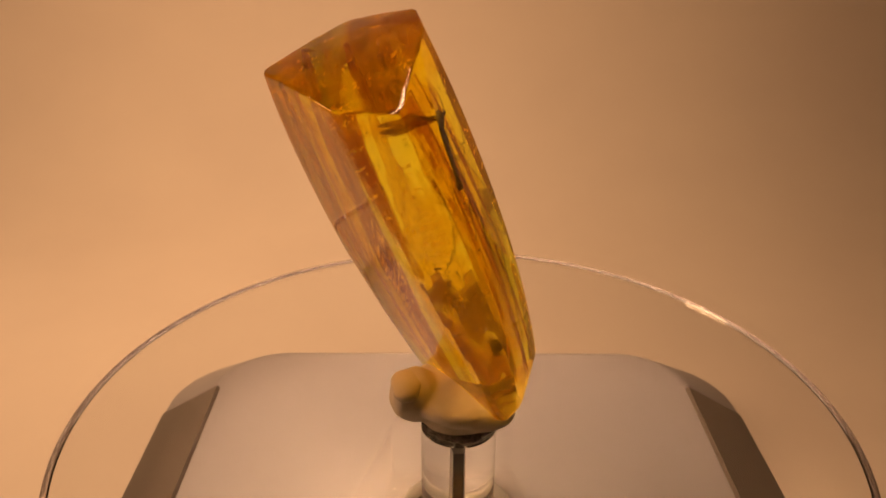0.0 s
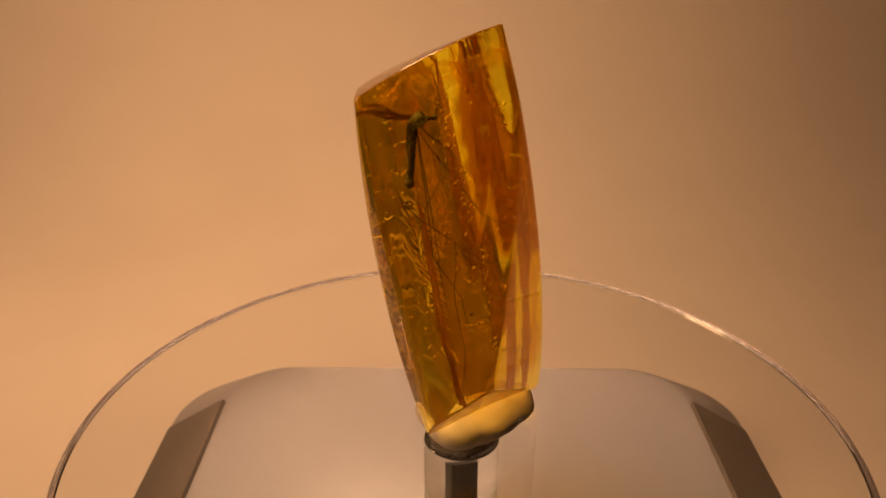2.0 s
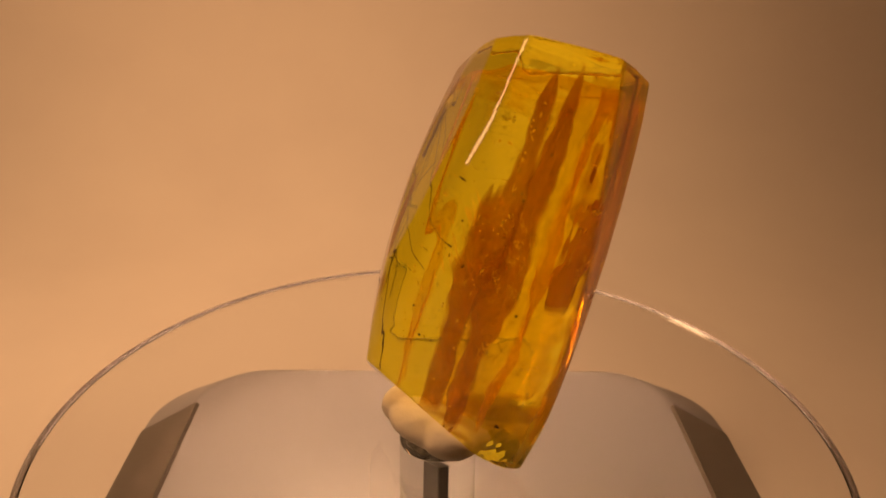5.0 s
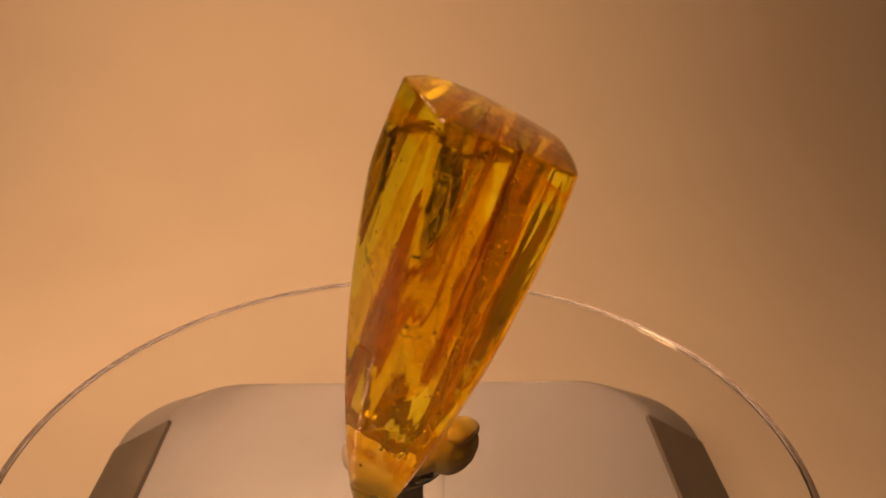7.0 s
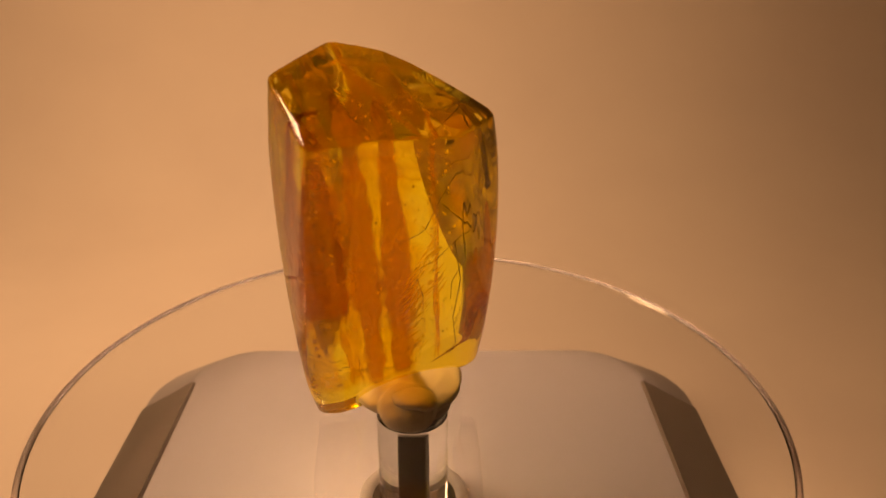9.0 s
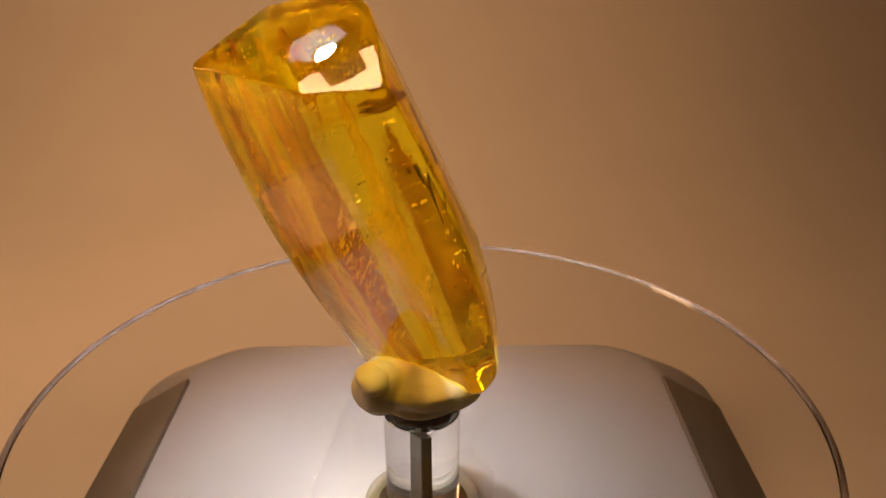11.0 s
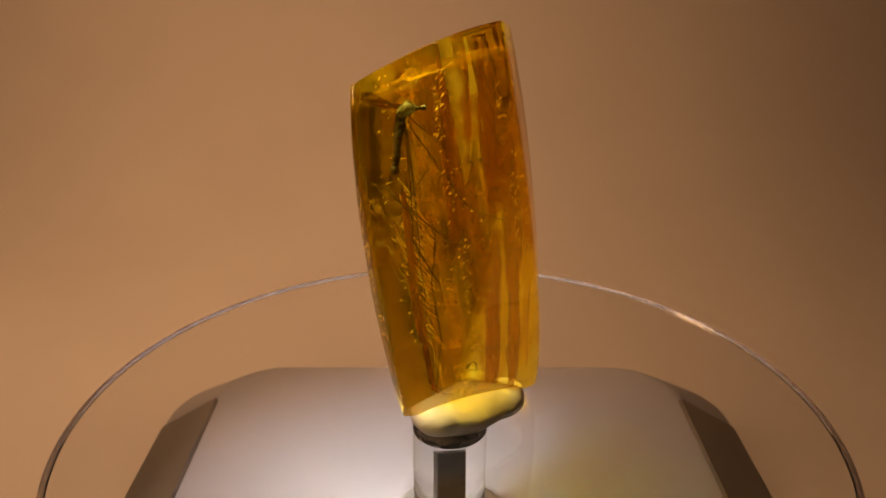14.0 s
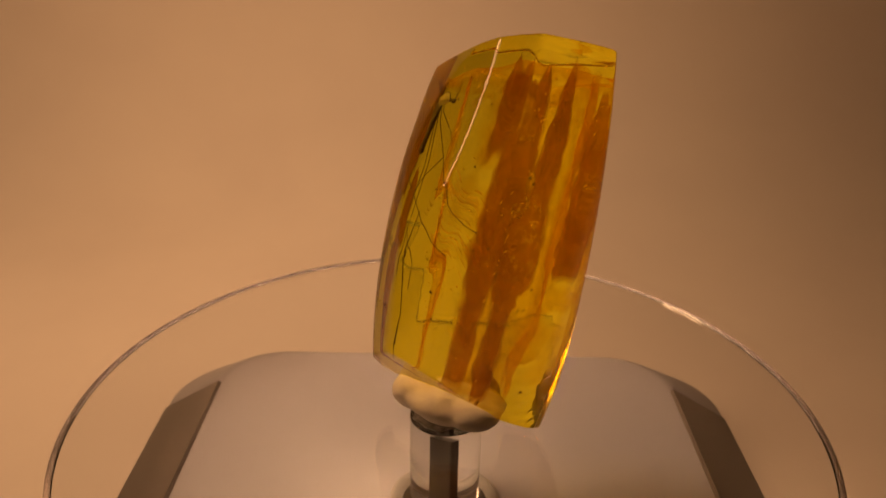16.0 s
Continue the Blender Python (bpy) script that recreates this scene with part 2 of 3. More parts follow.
def turntable_base():
    base = empty("display_turntable", "grey plastic turntable base with sloping sides and dark side panels", "turntable")
    bm = bmesh.new()
    rings = []
    for hw, y1, r, z in ((0.1015, 0.0975, 0.030, GROUND), (0.1022, 0.0995, 0.030, -0.0505), (0.1015, 0.099, 0.030, -0.0488),
                         (0.083, 0.0842, 0.024, -0.0355), (0.0805, 0.0820, 0.022, BASE_TOP - 0.0005), (0.0775, 0.0800, 0.020, BASE_TOP)):
        rings.append([(x, y, z) for x, y in rounded_rect(hw, -0.095, y1, r, 12)])
    loft(bm, rings)
    part("housing", bm, GREY, base, smooth=True)
    for s in (-1, 1):
        bm = bmesh.new()
        a, b = Vector((s * 0.0795, 0, -0.0332)), Vector((s * 0.1016, 0, -0.0488))
        n = Vector((s * (a.z - b.z), 0, abs(b.x - a.x))).normalized() * 0.0007
        pts = [(a, 0.0594), (b, 0.0646), (b, -0.078), (a, -0.078)]
        lo = [bm.verts.new(Vector((q.x, y, q.z)) - n) for q, y in pts]
        hi = [bm.verts.new(Vector((q.x, y, q.z)) + n) for q, y in pts]
        bm.faces.new(lo)
        bm.faces.new(hi)
        for i in range(4):
            bm.faces.new((lo[i], lo[(i + 1) % 4], hi[(i + 1) % 4], hi[i]))
        part("side_panel", bm, DARK, base, "dark brown recessed side panel")
    ring = lathe([(0.0120, BASE_TOP - 0.001), (0.0158, BASE_TOP - 0.001), (0.0156, BASE_TOP + 0.0012), (0.0148, BASE_TOP + 0.0017), (0.0125, BASE_TOP + 0.0012), (0.0120, BASE_TOP + 0.0002)])
    part("hub_ring", ring, HUB, base, "silver raised ring round the spindle", smooth=True)
    part("hub_bore", lathe([(0.0123, BASE_TOP - 0.001), (0.0123, BASE_TOP + 0.0004)]), BORE, base, "black hub socket")
    return base


turntable_base()


def platter():
    top = empty("rotating_stand", "clear acrylic disc carried on a thick clear acrylic rod", "turntable disc")
    disc = part("disc", lathe([(0.0984, -0.0024), (0.0986, -0.0022), (0.0986, -0.0002), (0.0984, 0.0)], 200), ACRYLIC, top)
    bm = bmesh.new()
    n, prof = 240, ((0.0987, -0.0023), (0.0996, -0.0024), (0.1000, -0.0021), (0.1000, -0.0003), (0.0996, 0.0), (0.0987, -0.0001))
    grid = [[bm.verts.new((r * math.cos(2 * math.pi * i / n), r * math.sin(2 * math.pi * i / n), z)) for r, z in prof] for i in range(n)]
    for i in range(n):
        for k in range(len(prof)):
            bm.faces.new((grid[i][k], grid[(i + 1) % n][k], grid[(i + 1) % n][(k + 1) % 6], grid[i][(k + 1) % 6]))
    rim = part("rim", bm, EDGE, top, "satin sawn acrylic rim", smooth=True)
    rod = part("rod", lathe([(0.0094, BASE_TOP + 0.0006), (0.0098, BASE_TOP + 0.0010), (0.0098, -0.0034), (0.0095, -0.0031)], 96), ACRYLIC, top, "clear acrylic rod", smooth=True)
    rod.data.set_sharp_from_angle(angle=radians(30))
    bm = bmesh.new()
    loft(bm, [[(x, y, z) for x, y in rounded_rect(0.0010, -0.0025, 0.0025, 0.0003, 2)] for z in (BASE_TOP + 0.0010, -0.0085)])
    part("spindle", bm, SMOKE, top, "black drive spindle inside the rod", smooth=False)
    bm = bmesh.new()
    outline = []
    for i in range(120):
        a = 2 * math.pi * i / 120
        r = 0.0086 + 0.0014 * noise.noise(Vector((3 * math.cos(a), 3 * math.sin(a), 1.0))) + 0.0005 * noise.noise(Vector((11 * math.cos(a), 11 * math.sin(a), 4.0)))
        outline.append((r * math.cos(a), r * math.sin(a)))
    loft(bm, [[(x, y, z) for x, y in outline] for z in (-0.0030, -0.0026)])
    part("adhesive_pad", bm, GLUE, top, "ragged dark adhesive smear between rod and disc")
    rnd = random.Random(4)
    bm = bmesh.new()
    for _ in range(42):
        a, r = rnd.uniform(0, 6.283), 0.095 * math.sqrt(rnd.uniform(0.05, 1))
        c = Vector((r * math.cos(a), r * math.sin(a), 0.00012))
        if rnd.random() < 0.3:
            d = Vector((rnd.uniform(-1, 1), rnd.uniform(-1, 1), 0)) * 0.0016
            tube(bm, [c - d, c + Vector((d.y, -d.x, 0)) * 0.3, c + d], 0.00004, 0.00003, 4)
        else:
            made = bmesh.ops.create_icosphere(bm, subdivisions=1, radius=rnd.uniform(0.0001, 0.0002))
            for q in made["verts"]:
                q.co = q.co * rnd.uniform(0.6, 1.2) + c
    tagged(part("dust", bm, PAPER, top, "pale dust specks and lint"), kind="stuff")
    for o in (disc, rod, rim):
        o.visible_shadow = False
    return top


PLATTER = platter()

# ---- putty and amber ----


def putty_part(name, lobes, parent, label=""):
    bm = bmesh.new()
    for c, s in lobes:
        r = bmesh.ops.create_icosphere(bm, subdivisions=3, radius=1)
        for q in r["verts"]:
            k = 1 + 0.07 * noise.noise(q.co * 1.5 + Vector(c) * 300) - 0.05 * max(0.0, 1 - abs(noise.noise(q.co * 2.2 + Vector(c) * 150)) * 9)
            q.co = Vector((k * q.co.x * s[0] + c[0], k * q.co.y * s[1] + c[1], max(0.0002, k * q.co.z * s[2] + c[2])))
    ob = part(name, bm, PUTTY, parent, label, smooth=True)
    rm = ob.modifiers.new("merge", "REMESH")
    rm.mode, rm.voxel_size, rm.use_smooth_shade = "VOXEL", 0.0005, True
    sm = ob.modifiers.new("soften", "SMOOTH")
    sm.factor, sm.iterations = 0.5, 9


def putty_lump():
    top = empty("putty", "lump of beige modelling putty holding the amber on the disc", "putty")
    putty_part("lump", (((0.0, 0.0020, 0.0072), (0.0140, 0.0150, 0.0054)), ((0.003, 0.010, 0.0066), (0.0082, 0.0088, 0.0048)), ((0.005, -0.006, 0.0066), (0.0080, 0.0070, 0.0048)),
                        ((-0.0115, 0.0005, 0.0076), (0.0072, 0.0078, 0.0066)), ((-0.0145, -0.0025, 0.0080), (0.0036, 0.0042, 0.0050)), ((0.0, 0.0005, 0.0030), (0.0112, 0.0114, 0.0036))), top)
    putty_part("fold", (((-0.0140, -0.0010, 0.0122), (0.0042, 0.0058, 0.0022)), ((-0.0142, -0.0040, 0.0114), (0.0036, 0.0032, 0.0022))), top, "thumbed fold of putty")
    return top


# Outline of the stone at a height: distance of its sides in twelve directions, at mid height, per 3 cm, and curved.
SIDES = [(0, 0.107, -0.092, -0.018), (30, 0.116, -0.032, -0.016), (60, 0.189, -0.039, -0.011), (90, 0.283, 0.008, -0.006),
         (120, 0.342, 0.027, -0.011), (150, 0.379, 0.092, -0.012), (180, 0.329, 0.138, -0.012), (210, 0.196, 0.118, -0.014),
         (240, 0.211, 0.056, -0.017), (270, 0.210, 0.013, -0.015), (300, 0.188, -0.046, -0.022), (330, 0.125, -0.089, -0.029)]


def clip_poly(poly, a, d):
    out, nx, ny = [], math.cos(a), math.sin(a)
    for i in range(len(poly)):
        p0, p1 = poly[i], poly[(i + 1) % len(poly)]
        s0, s1 = p0[0] * nx + p0[1] * ny - d, p1[0] * nx + p1[1] * ny - d
        if s0 <= 0:
            out.append(p0)
        if s0 * s1 < 0:
            k = s0 / (s0 - s1)
            out.append((p0[0] + k * (p1[0] - p0[0]), p0[1] + k * (p1[1] - p0[1])))
    return out


def section(z):
    """Plan of the stone at height z (decimetres), as a ring of 96 points round its middle."""
    u = (z - 0.5) / 0.3
    poly = [(-2, -2), (2, -2), (2, 2), (-2, 2)]
    for a, c0, c1, c2 in SIDES:
        poly = clip_poly(poly, radians(a), c0 + c1 * u + c2 * u * u)
    cx, cy = -0.10 - 0.115 * u, 0.05
    ring = []
    for k in range(96):
        a = 2 * math.pi * k / 96
        d = Vector((math.cos(a), math.sin(a)))
        best = 9.0
        for i in range(len(poly)):
            p0, p1 = poly[i], poly[(i + 1) % len(poly)]
            ex, ey = p1[0] - p0[0], p1[1] - p0[1]
            den = d.x * ey - d.y * ex
            if den > 1e-9:
                t = ((p0[0] - cx) * ey - (p0[1] - cy) * ex) / den
                if t > 0:
                    best = min(best, t)
        ring.append(best)
    soft = [sum(ring[(k + j) % 96] * w for j, w in ((-1, 1), (0, 2), (1, 1))) / 4 for k in range(96)]
    return [((cx + soft[k] * math.cos(2 * math.pi * k / 96)) * 0.1, (cy + soft[k] * math.sin(2 * math.pi * k / 96)) * 0.1, z * 0.1) for k in range(96)]


def crown(x, y):
    """Height and slope of the domed top at a place, in decimetres."""
    u, w = x + 0.2, y - 0.05
    return 0.953 + 0.36 * u + 0.27 * w - 0.15 * u * u - 0.50 * w * w, 0.36 - 0.3 * u, 0.27 - 1.0 * w


# Ground and polished end facets: a point and an outward normal, in decimetres.
CUTS = [((-0.09, 0.26, 0.013), (0.48, 0.0, -1.0)), ((0.15, 0.0, 0.205), (1.3, 0.1, -1.0)), ((-0.06, 0.0, 0.050), (-0.25, -0.42, -1.0)), ((-0.027, -0.091, 0.747), (0.857, -0.312, 0.41))]
for gx in (-0.42, -0.37, -0.32, -0.27, -0.22, -0.17, -0.12, -0.07):
    for gy in (-0.17, -0.11, -0.05, 0.01, 0.07, 0.13, 0.19, 0.25):
        h, sx, sy = crown(gx, gy)
        CUTS.append(((gx, gy, h), (-sx, -sy, 1.0)))


def amber_block(parent):
    bm = bmesh.new()
    loft(bm, [section(0.02 + 1.02 * i / 34) for i in range(35)])
    for co, no in CUTS:
        geo = bm.verts[:] + bm.edges[:] + bm.faces[:]
        n = Vector(no).normalized()
        cut = bmesh.ops.bisect_plane(bm, geom=geo, dist=1e-6, plane_co=Vector(co) * 0.1, plane_no=n, clear_outer=True)
        edges = [e for e in cut["geom_cut"] if isinstance(e, bmesh.types.BMEdge)]
        bmesh.ops.holes_fill(bm, edges=edges, sides=0)
    bmesh.ops.remove_doubles(bm, verts=bm.verts, dist=2e-5)
    ob = part("amber_block", bm, AMBER, parent, "polished honey amber with orange streaks", smooth=True)
    rm = ob.modifiers.new("polish", "REMESH")
    rm.mode, rm.voxel_size, rm.use_smooth_shade = "VOXEL", 0.00035, True
    sm = ob.modifiers.new("soften", "SMOOTH")
    sm.factor, sm.iterations = 0.5, 8
    ob.visible_shadow = False
    return ob


def inside_stone(p, margin=0.012):
    """Whether a place (metres) lies within the polished stone."""
    x, y, z = p[0] * 10, p[1] * 10, p[2] * 10
    u = (z - 0.5) / 0.3
    if any(x * math.cos(radians(a)) + y * math.sin(radians(a)) > c0 + c1 * u + c2 * u * u - margin for a, c0, c1, c2 in SIDES):
        return False
    return 0.013 + 0.48 * (x + 0.09) + margin < z < crown(x, y)[0] - margin and z > 0.205 + 1.3 * (x - 0.15) + margin


def axis_at(z):
    return Vector((-0.10 - 0.115 * (z - 0.5) / 0.3, 0.05, z)) * 0.1


def flow_sheet(parent, mat, z0, z1, off, turn, width, wave, seed):
    """A rippled upright sheet along the stone: old resin, painted sparkle or crack veil."""
    bm = bmesh.new()
    rows, cols = 70, 14
    d, nrm = Vector((math.cos(radians(turn)), math.sin(radians(turn)), 0)), Vector((-math.sin(radians(turn)), math.cos(radians(turn)), 0))
    grid = []
    for i in range(rows + 1):
        z = z0 + (z1 - z0) * i / rows
        w = width * (0.75 + 0.5 * noise.noise(Vector((seed, z * 5, 0)))) * math.sin(math.pi * min(1, max(0.12, 0.12 + i / rows * 0.9))) ** 0.5
        row = []
        for k in range(cols + 1):
            s = (k / cols - 0.5)
            bend = wave * (noise.noise(Vector((s * 3 + seed, z * 4, seed))) + 0.35 * noise.noise(Vector((s * 9, z * 18, seed + 5))))
            s += 0.10 * noise.noise(Vector((k * 0.3, z * 22, seed + 9))) * abs(s) * 4
            mid = axis_at(min(z, 0.88))
            q = (axis_at(z) + Vector((off[0], off[1], 0)) * 0.1 + d * w * s * 0.1 + nrm * bend * 0.1)
            for _ in range(12):
                if inside_stone(q):
                    break
                q = q.lerp(mid, 0.12)
            row.append(bm.verts.new(q))
        grid.append(row)
    for i in range(rows):
        for k in range(cols):
            bm.faces.new((grid[i][k], grid[i][k + 1], grid[i + 1][k + 1], grid[i + 1][k]))
    rim = [min(1, 2.2 * math.sin(math.pi * k / cols)) * min(1, i / 3, (rows - i) / 3) for i in range(rows + 1) for k in range(cols + 1)]
    ob = part("resin_sheet", bm, mat, parent, "thin sheet in the resin: cloudy flow, painted sparkle or crack veil", smooth=True)
    att = ob.data.attributes.new("thickness", "FLOAT", "POINT")
    att.data.foreach_set("value", rim)
    return ob


def crown_cloud(parent):
    """An uneven orange cloud a little way under the domed top."""
    bm = bmesh.new()
    n, values, grid = 24, [], []
    for i in range(n + 1):
        row = []
        for k in range(n + 1):
            x, y = -0.44 + 0.42 * i / n, -0.18 + 0.46 * k / n
            h = crown(x, y)[0] - 0.07 + 0.03 * noise.noise(Vector((x * 9, y * 9, 3.0)))
            q = Vector((x, y, h)) * 0.1
            for _ in range(14):
                if inside_stone(q):
                    break
                q = q.lerp(axis_at(0.80), 0.10)
            row.append(bm.verts.new(q))
            values.append(max(0.0, min(1.0, 0.75 + 1.3 * noise.noise(Vector((x * 14, y * 14, 7.0))))) * min(1.0, i / 2, k / 2, (n - i) / 2, (n - k) / 2))
        grid.append(row)
    for i in range(n):
        for k in range(n):
            bm.faces.new((grid[i][k], grid[i + 1][k], grid[i + 1][k + 1], grid[i][k + 1]))
    ob = part("resin_sheet", bm, FLOW_ORANGE, parent, "orange cloud under the polished end", smooth=True)
    ob.data.attributes.new("thickness", "FLOAT", "POINT").data.foreach_set("value", values)


def fissures(parent):
    """Little cracks in ladders along the flow layers, coloured gold for their glint."""
    rnd = random.Random(11)
    bm = bmesh.new()
    lanes = [((-0.080, -0.060), 0.14, 0.52, 50, 0.028, 262, 0.010), ((-0.055, -0.105), 0.38, 0.60, 20, 0.026, 262, 0.018), ((0.13, -0.05), 0.14, 0.90, 80, 0.008, 90, 0.010),
             ((0.10, 0.10), 0.12, 0.85, 50, 0.010, 60, 0.014), ((-0.02, -0.13), 0.2, 0.86, 50, 0.008, 20, 0.012), ((-0.10, 0.13), 0.50, 0.90, 40, 0.010, 100, 0.02), ((0.0, 0.0), 0.1, 0.9, 60, 0.008, 0, 0.05)]
    for (ox, oy), z0, z1, count, size, az, spread in lanes:
        for _ in range(count * 3 if az == 262 else count):
            z = rnd.uniform(z0, z1)
            c = axis_at(z) + Vector((ox + rnd.gauss(0, spread), oy + rnd.gauss(0, spread), 0)) * 0.1
            if not inside_stone(c, 0.02):
                continue
            a = radians(az + rnd.uniform(-25, 25))
            d = Vector((math.cos(a), math.sin(a), rnd.uniform(0.8, 1.8))).normalized()
            n = d.orthogonal().normalized()
            n.rotate(Matrix.Rotation(rnd.uniform(0, 6.3), 3, d))
            if az == 262:
                b = radians(192 + rnd.uniform(-18, 18))
                n = Vector((math.cos(b), math.sin(b), rnd.uniform(-0.2, 0.3)))
                n = (n - d * n.dot(d)).normalized()
            l, w = size * rnd.uniform(0.15, 1.1) * 0.1, rnd.uniform(0.0012, 0.0038) * 0.1
            mid = c + n.cross(d) * w
            bm.faces.new([bm.verts.new(q) for q in (c - d * l, mid + n * w * 0.5, c + d * l, c - n.cross(d) * w)])
    tagged(part("fissure", bm, GLINT, parent, "hairline cracks with their glint painted in gold"), kind="stuff")
    bm = bmesh.new()
    for (ox, oy), z0, z1, count, *_ in lanes:
        for _ in range(count // 4):
            z = rnd.uniform(z0, z1)
            c = axis_at(z) + Vector((ox + rnd.gauss(0, 0.025), oy + rnd.gauss(0, 0.025), 0)) * 0.1
            if inside_stone(c, 0.02):
                made = bmesh.ops.create_icosphere(bm, subdivisions=2, radius=rnd.choice((0.00010, 0.00014, 0.0002, 0.0003)))
                for q in made["verts"]:
                    q.co = Vector((q.co.x, q.co.y, q.co.z * 1.3)) + c
    tagged(part("bubble", bm, BUBBLE, parent, "tiny bright air bubbles", smooth=True), kind="stuff")
    bm = bmesh.new()
    for _ in range(46):
        z = rnd.uniform(0.12, 0.86)
        c = axis_at(z) + Vector((rnd.uniform(-0.11, 0.13), rnd.uniform(-0.15, 0.17), 0)) * 0.1
        if not inside_stone(c, 0.02):
            continue
        r = bmesh.ops.create_icosphere(bm, subdivisions=1, radius=rnd.choice((0.00012, 0.0002, 0.0003, 0.0004)))
        for q in r["verts"]:
            q.co = q.co * rnd.uniform(0.7, 1.3) + c
    tagged(part("speck", bm, BUG, parent, "tiny dark plant specks"), kind="stuff")
    bm = bmesh.new()
    for _ in range(16):
        z = rnd.uniform(0.15, 0.6)
        c = axis_at(z) + Vector((rnd.uniform(-0.14, -0.05), rnd.uniform(-0.02, 0.14), 0)) * 0.1
        if not inside_stone(c, 0.04):
            continue
        d = Vector((rnd.uniform(-1, 1), rnd.uniform(-1, 1), rnd.uniform(-1.2, 1.2))).normalized() * 0.0022
        k = Vector((rnd.uniform(-1, 1), rnd.uniform(-1, 1), rnd.uniform(-1, 1))) * 0.0008
        tube(bm, [c - d, c + k, c + d * rnd.uniform(0.4, 1.2)], 0.00006, 0.00004, 5)
    tagged(part("plant_hair", bm, BUG, parent, "fine dark branching plant hairs"), kind="stuff")


def blob(bm, centre, radii, aim=None, rings=2):
    r = bmesh.ops.create_icosphere(bm, subdivisions=rings, radius=1)
    rot = Vector(aim).to_track_quat("Z", "Y").to_matrix() if aim else Matrix.Identity(3)
    for q in r["verts"]:
        k = 1 + 0.12 * noise.noise(q.co * 3)
        q.co = rot @ Vector((q.co.x * radii[0] * k, q.co.y * radii[1] * k, q.co.z * radii[2])) + Vector(centre)


def fly_part(name, bm, mat, parent, label="", smooth=False):
    """A part of the insect, kept within the resin."""
    turn = Matrix.Rotation(radians(-4.5), 3, "Z")
    for q in bm.verts:
        home = turn.inverted() @ axis_at(min(q.co.z * 10, 0.85))
        for _ in range(20):
            if inside_stone(turn @ q.co, 0.010):
                break
            q.co = q.co.lerp(home, 0.05)
    return part(name, bm, mat, parent, label, smooth)


def crane_fly(parent):
    """Crane fly with folded abdomen, long jointed legs and wings swept back."""
    fly = part_empty("crane_fly", parent, "dark brown crane fly with long thin legs")
    fly.rotation_euler.z = radians(-4.5)
    th = Vector((-0.060, -0.098, 0.825)) * 0.1
    bm = bmesh.new()
    blob(bm, th, (0.0015, 0.0016, 0.0023), (0.1, 1, 0.15), 3)
    blob(bm, th + Vector((0.0002, -0.0012, -0.0006)), (0.0012, 0.0012, 0.0016), (0, 1, -0.6), 3)
    fly_part("thorax", bm, BUG_PALE, fly, "greyish brown humped thorax", smooth=True)
    bm = bmesh.new()
    blob(bm, th + Vector((0.0002, 0.0042, 0.0002)), (0.0006, 0.0006, 0.0009), (0, 1, 0))
    blob(bm, th + Vector((0.0006, 0.0046, 0.0004)), (0.0004, 0.0004, 0.0004))
    blob(bm, th + Vector((-0.0003, 0.0046, 0.0004)), (0.0004, 0.0004, 0.0004))
    tube(bm, [th + Vector((0, 0.0015, 0)), th + Vector((0.0001, 0.0028, 0.0002)), th + Vector((0.0002, 0.0036, 0.0002))], 0.0006, 0.0004, 8)
    fly_part("head", bm, BUG, fly, smooth=True)
    for s in (-1, 1):
        bm = bmesh.new()
        p0 = th + Vector((0.0002, 0.0046, 0.0005))
        tube(bm, [p0, p0 + Vector((s * 0.0005, 0.0006, 0.0024)), p0 + Vector((s * 0.0009 - 0.0006, 0.0002, 0.0052))], 0.00011, 0.00006, 5)
        fly_part("antenna", bm, BUG, fly)
    bm = bmesh.new()
    tip = Vector((-0.037, -0.131, 0.690)) * 0.1
    pts = [th + Vector((-0.0002, -0.0012, -0.0008)), th.lerp(tip, 0.25) + Vector((-0.0006, -0.0008, 0)), th.lerp(tip, 0.5) + Vector((-0.0004, -0.0006, 0)), th.lerp(tip, 0.75), tip]
    tube(bm, pts, 0.00105, 0.00078, 12)
    for k in range(7):
        blob(bm, th.lerp(tip, 0.2 + 0.12 * k) + Vector((-0.0004 * (1 - k / 7), -0.0004 * (1 - k / 7), 0)), (0.00106 - 0.00003 * k, 0.00106 - 0.00003 * k, 0.0014), th - tip, 3)
    blob(bm, tip, (0.00115, 0.00115, 0.0012), None, 3)
    fly_part("abdomen", bm, BUG, fly, "curled dark segmented abdomen", smooth=True)
    for k, end in enumerate(((-0.0112, -0.0066, -0.0014), (-0.0114, -0.0060, 0.0002), (-0.0104, -0.0070, -0.0006))):
        bm = bmesh.new()
        e = Vector(end)
        side = e.cross(Vector((0.2, 0.1, 1))).normalized()
        up = e.cross(side).normalized()
        root = th + Vector((-0.0006, -0.0006, 0.0006))
        n, lo, hi = 14, [], []
        for i in range(n + 1):
            f = i / n
            w = 0.0009 * (f ** 0.6) * (1 - 0.75 * max(0, f - 0.75) / 0.25)
            c = root + e * f + up * 0.0006 * math.sin(f * 5 + k)
            lo.append(bm.verts.new(c + up * w + side * 0.00004))
            hi.append(bm.verts.new(c - up * w * 0.9))
        for i in range(n):
            bm.faces.new((lo[i], lo[i + 1], hi[i + 1], hi[i]))
        tube(bm, [root, root + e * 0.5 + up * 0.0008, root + e * 0.97 + up * 0.0003], 0.00012, 0.00006, 5)
        tube(bm, [root, root + e * 0.5 - up * 0.0003, root + e * 0.92 - up * 0.0006], 0.00009, 0.00005, 5)
        wing = fly_part("wing", bm, WING, fly, "narrow veined smoky wing")
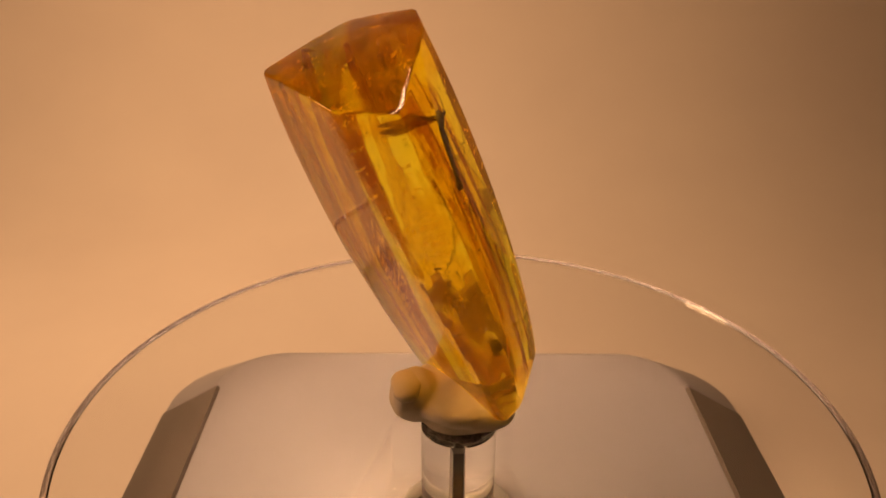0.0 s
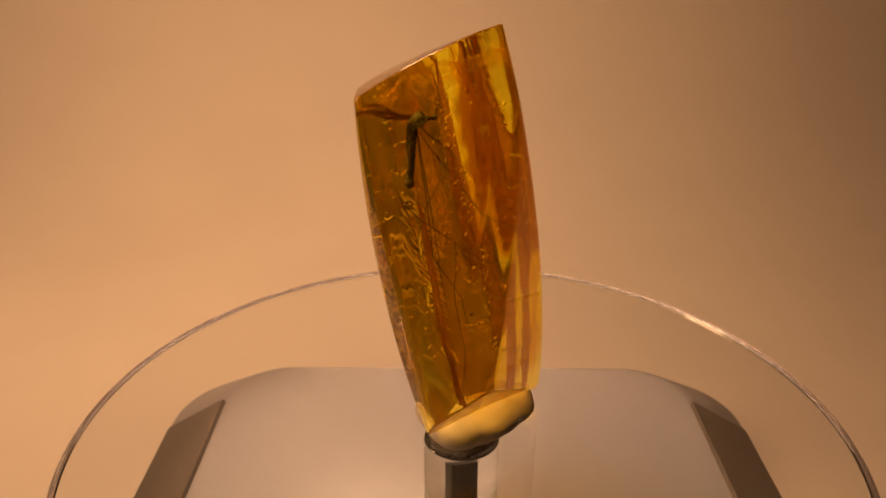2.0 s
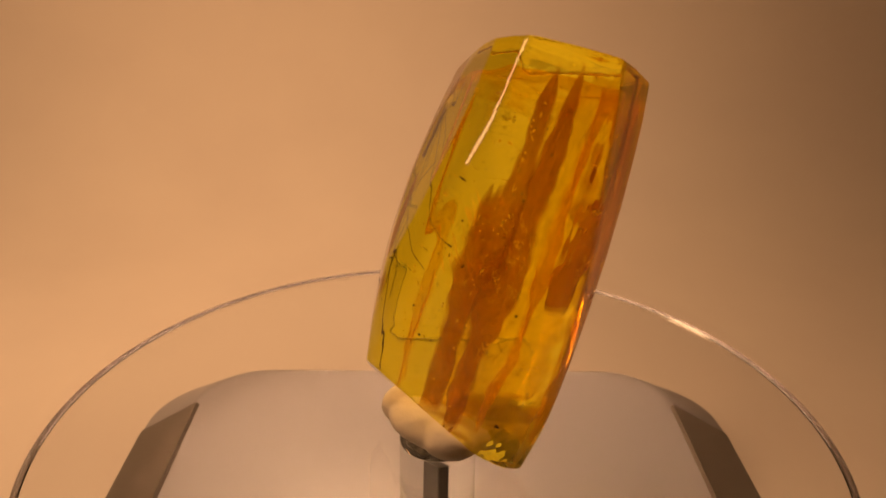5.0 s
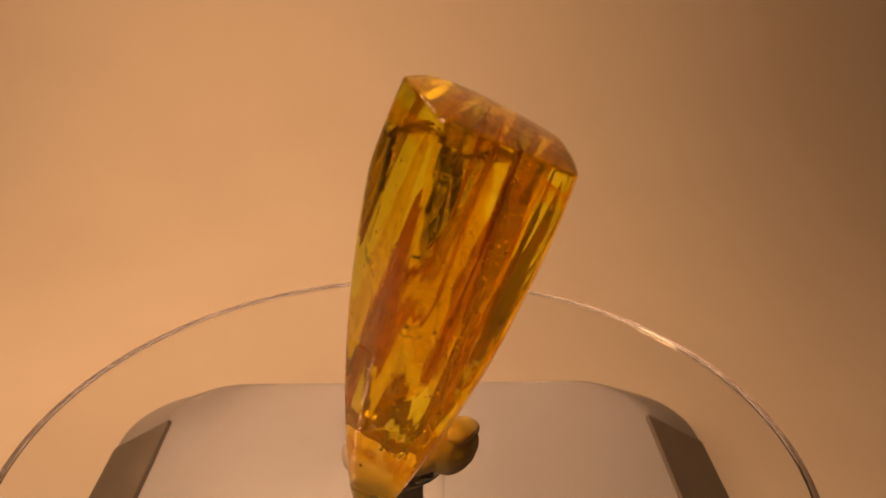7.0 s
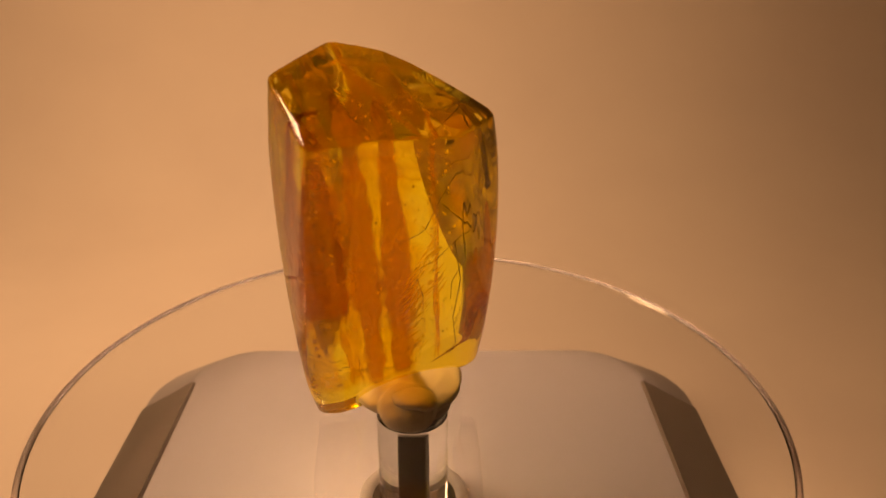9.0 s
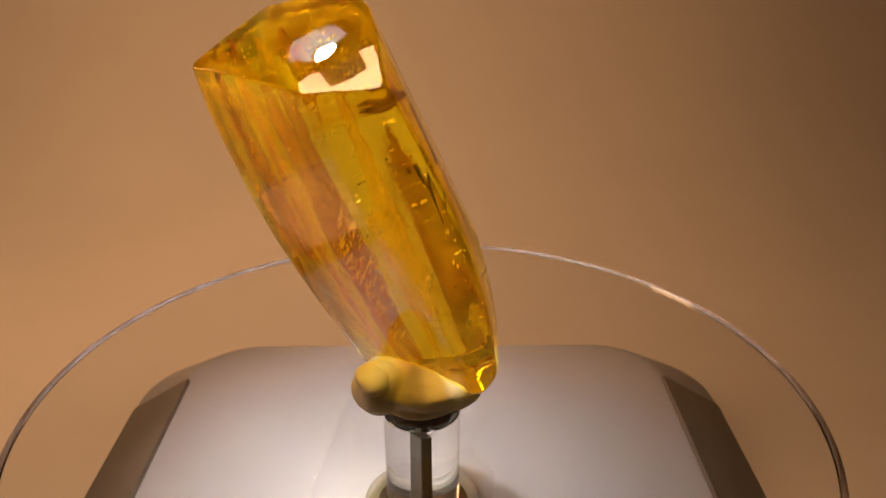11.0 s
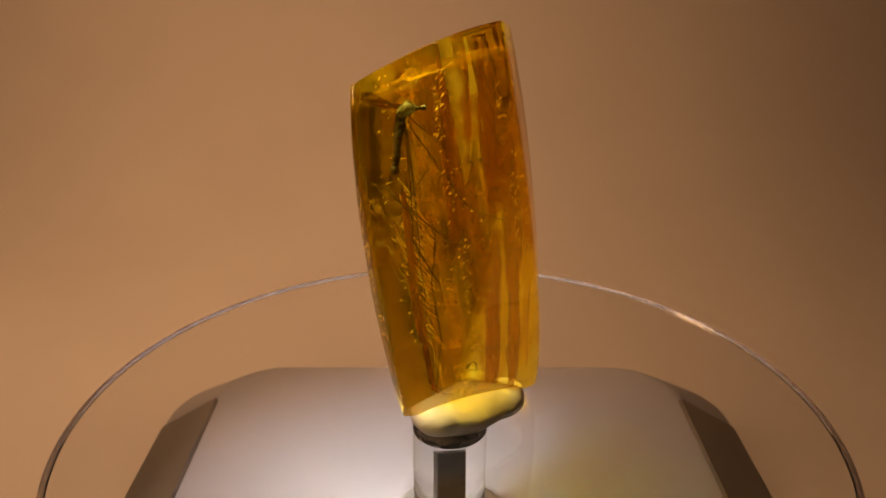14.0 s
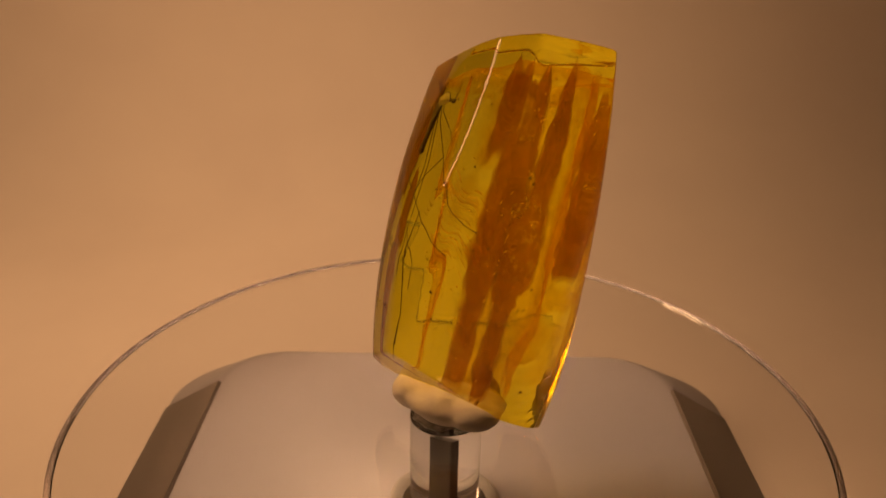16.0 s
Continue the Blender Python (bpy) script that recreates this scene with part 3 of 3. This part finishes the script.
        att = wing.data.attributes.new("thickness", "FLOAT", "POINT")
        att.data.foreach_set("value", [1.0] * len(wing.data.vertices))
    legs = [[(-0.048, -0.100, 0.80), (-0.019, -0.032, 0.697), (0.026, 0.023, 0.606), (0.036, 0.045, 0.594), (0.058, 0.125, 0.564)],
            [(-0.05, -0.095, 0.81), (-0.041, -0.032, 0.754), (-0.024, -0.014, 0.729)],
            [(-0.05, -0.105, 0.80), (-0.022, -0.098, 0.66), (0.027, -0.107, 0.536), (0.061, -0.051, 0.436), (0.082, -0.046, 0.376)],
            [(-0.055, -0.10, 0.80), (-0.033, -0.089, 0.668), (0.029, -0.091, 0.508), (0.067, -0.085, 0.395)],
            [(0.002, -0.192, 0.664), (0.024, -0.107, 0.604), (0.055, 0.0, 0.511), (0.061, 0.046, 0.491)],
            [(0.037, -0.055, 0.565), (0.071, -0.073, 0.441), (0.095, -0.056, 0.306), (0.110, -0.071, 0.205), (0.110, -0.057, 0.165)],
            [(-0.054, -0.045, 0.68), (-0.034, -0.094, 0.626), (-0.011, -0.127, 0.561)]]
    for pts in legs:
        bm = bmesh.new()
        q = [Vector(p) * 0.1 for p in pts]
        fine = []
        for a, b in zip(q, q[1:]):
            fine += [a.lerp(b, k / 4) for k in range(4)]
        tube(bm, fine + [q[-1]], 0.00016, 0.00010, 6)
        fly_part("leg", bm, BUG, fly)
    return fly


def part_empty(name, parent, label):
    ob = new(name)
    ob.parent = parent
    ob["label"] = label
    return ob


def amber_specimen():
    top = empty("amber_specimen", "polished honey-coloured amber block with an embedded crane fly, set in putty", "amber")
    amber_block(top)
    crane_fly(top)
    for mat, z0, z1, depth, side, turn, width, wave, seed in (
            (FLOW_BROWN, 0.10, 0.94, 0.05, 0.07, 118, 0.10, 0.010, 1.0), (FLOW_BROWN, 0.12, 0.92, 0.01, 0.0, 116, 0.11, 0.012, 2.0),
            (FLOW_ORANGE, 0.10, 0.92, -0.09, 0.07, 116, 0.34, 0.014, 3.0), (FLOW_BROWN, 0.14, 0.66, 0.03, -0.21, 120, 0.07, 0.01, 4.0),
            (FLOW_ORANGE, 0.12, 0.90, 0.02, 0.13, 40, 0.16, 0.03, 5.0), (FLOW_ORANGE, 0.16, 0.86, 0.0, -0.10, 22, 0.12, 0.02, 6.0),
            (FLOW_BROWN, 0.40, 0.93, -0.02, 0.17, 100, 0.13, 0.02, 7.0), (FLOW_ORANGE, 0.12, 0.94, -0.06, 0.21, 78, 0.15, 0.02, 11.0),
            (LACE, 0.12, 0.93, 0.06, -0.06, 115, 0.13, 0.04, 8.0), (LACE, 0.20, 0.94, 0.09, 0.06, 122, 0.22, 0.03, 9.0),
            (LACE, 0.12, 0.88, -0.02, 0.18, 75, 0.07, 0.02, 10.0), (VEIL, 0.12, 0.50, -0.11, -0.02, 112, 0.06, 0.01, 17.0)):
        off = (depth * math.cos(radians(30)) - side * math.sin(radians(30)), depth * math.sin(radians(30)) + side * math.cos(radians(30)))
        flow_sheet(top, mat, z0, z1, off, turn, width, wave, seed)
    crown_cloud(top)
    fissures(top)
    return top


PUTTY_LUMP = putty_lump()
AMBER_STONE = amber_specimen()


# ---- torch ----
def torch():
    ob = empty("torch", "small black torch with a lit white lens", "torch")
    m, nt, p = material("torch_lens_glow")
    p.inputs["Emission Color"].default_value = (0.97, 0.97, 0.92, 1)
    p.inputs["Emission Strength"].default_value = 2150.0
    part("torch_body", lathe([(0.0075, 0.016), (0.0110, -0.019), (0.0136, -0.020), (0.0145, -0.0195), (0.0145, 0.022), (0.011, 0.036), (0.011, 0.10), (0.009, 0.102)], 48), BORE, ob, smooth=False)
    part("lens", lathe([(0.0055, 0.0148), (0.0055, 0.0156)], 40), m, ob, "bright white lens")
    return ob


TORCH = torch()


def motions():
    turn = 360 / 11.63
    walk(PLATTER, [(t * 0.5, pose(0, 0, 0, 0, 0, -turn * t * 0.5)) for t in range(33)])
    for thing in (PUTTY_LUMP, AMBER_STONE):
        walk(thing, [(t * 0.5, pose(0.0006, 0.0008, -0.0006, 0, 0, -turn * (t * 0.5 - 0.165))) for t in range(33)])
    out, high = look((-0.55, -0.80, 0.50), (-0.62, -1.6, 0.15)), look((-0.14, 0.08, 0.34), (-0.06, 0.06, -0.03))
    walk(TORCH, [(0, out), (9.3, out), (10.3, high), (11.2, look((-0.050, 0.035, 0.160), (-0.016, -0.010, -0.033))), (12.2, look((-0.044, 0.034, 0.148), (-0.010, -0.020, -0.033))),
                 (12.5, look((-0.044, 0.061, 0.1180), (-0.026, 0.038, -0.033))), (12.8, look((-0.044, 0.034, 0.148), (-0.008, -0.020, -0.033))), (13.4, look((-0.046, 0.036, 0.170), (-0.012, -0.010, -0.033))),
                 (14.6, look((-0.040, 0.040, 0.190), (-0.005, -0.010, -0.033))), (15.35, high), (15.7, look((-0.40, -0.45, 0.45), (-0.45, -1.1, 0.10))), (16.0, out)])


motions()
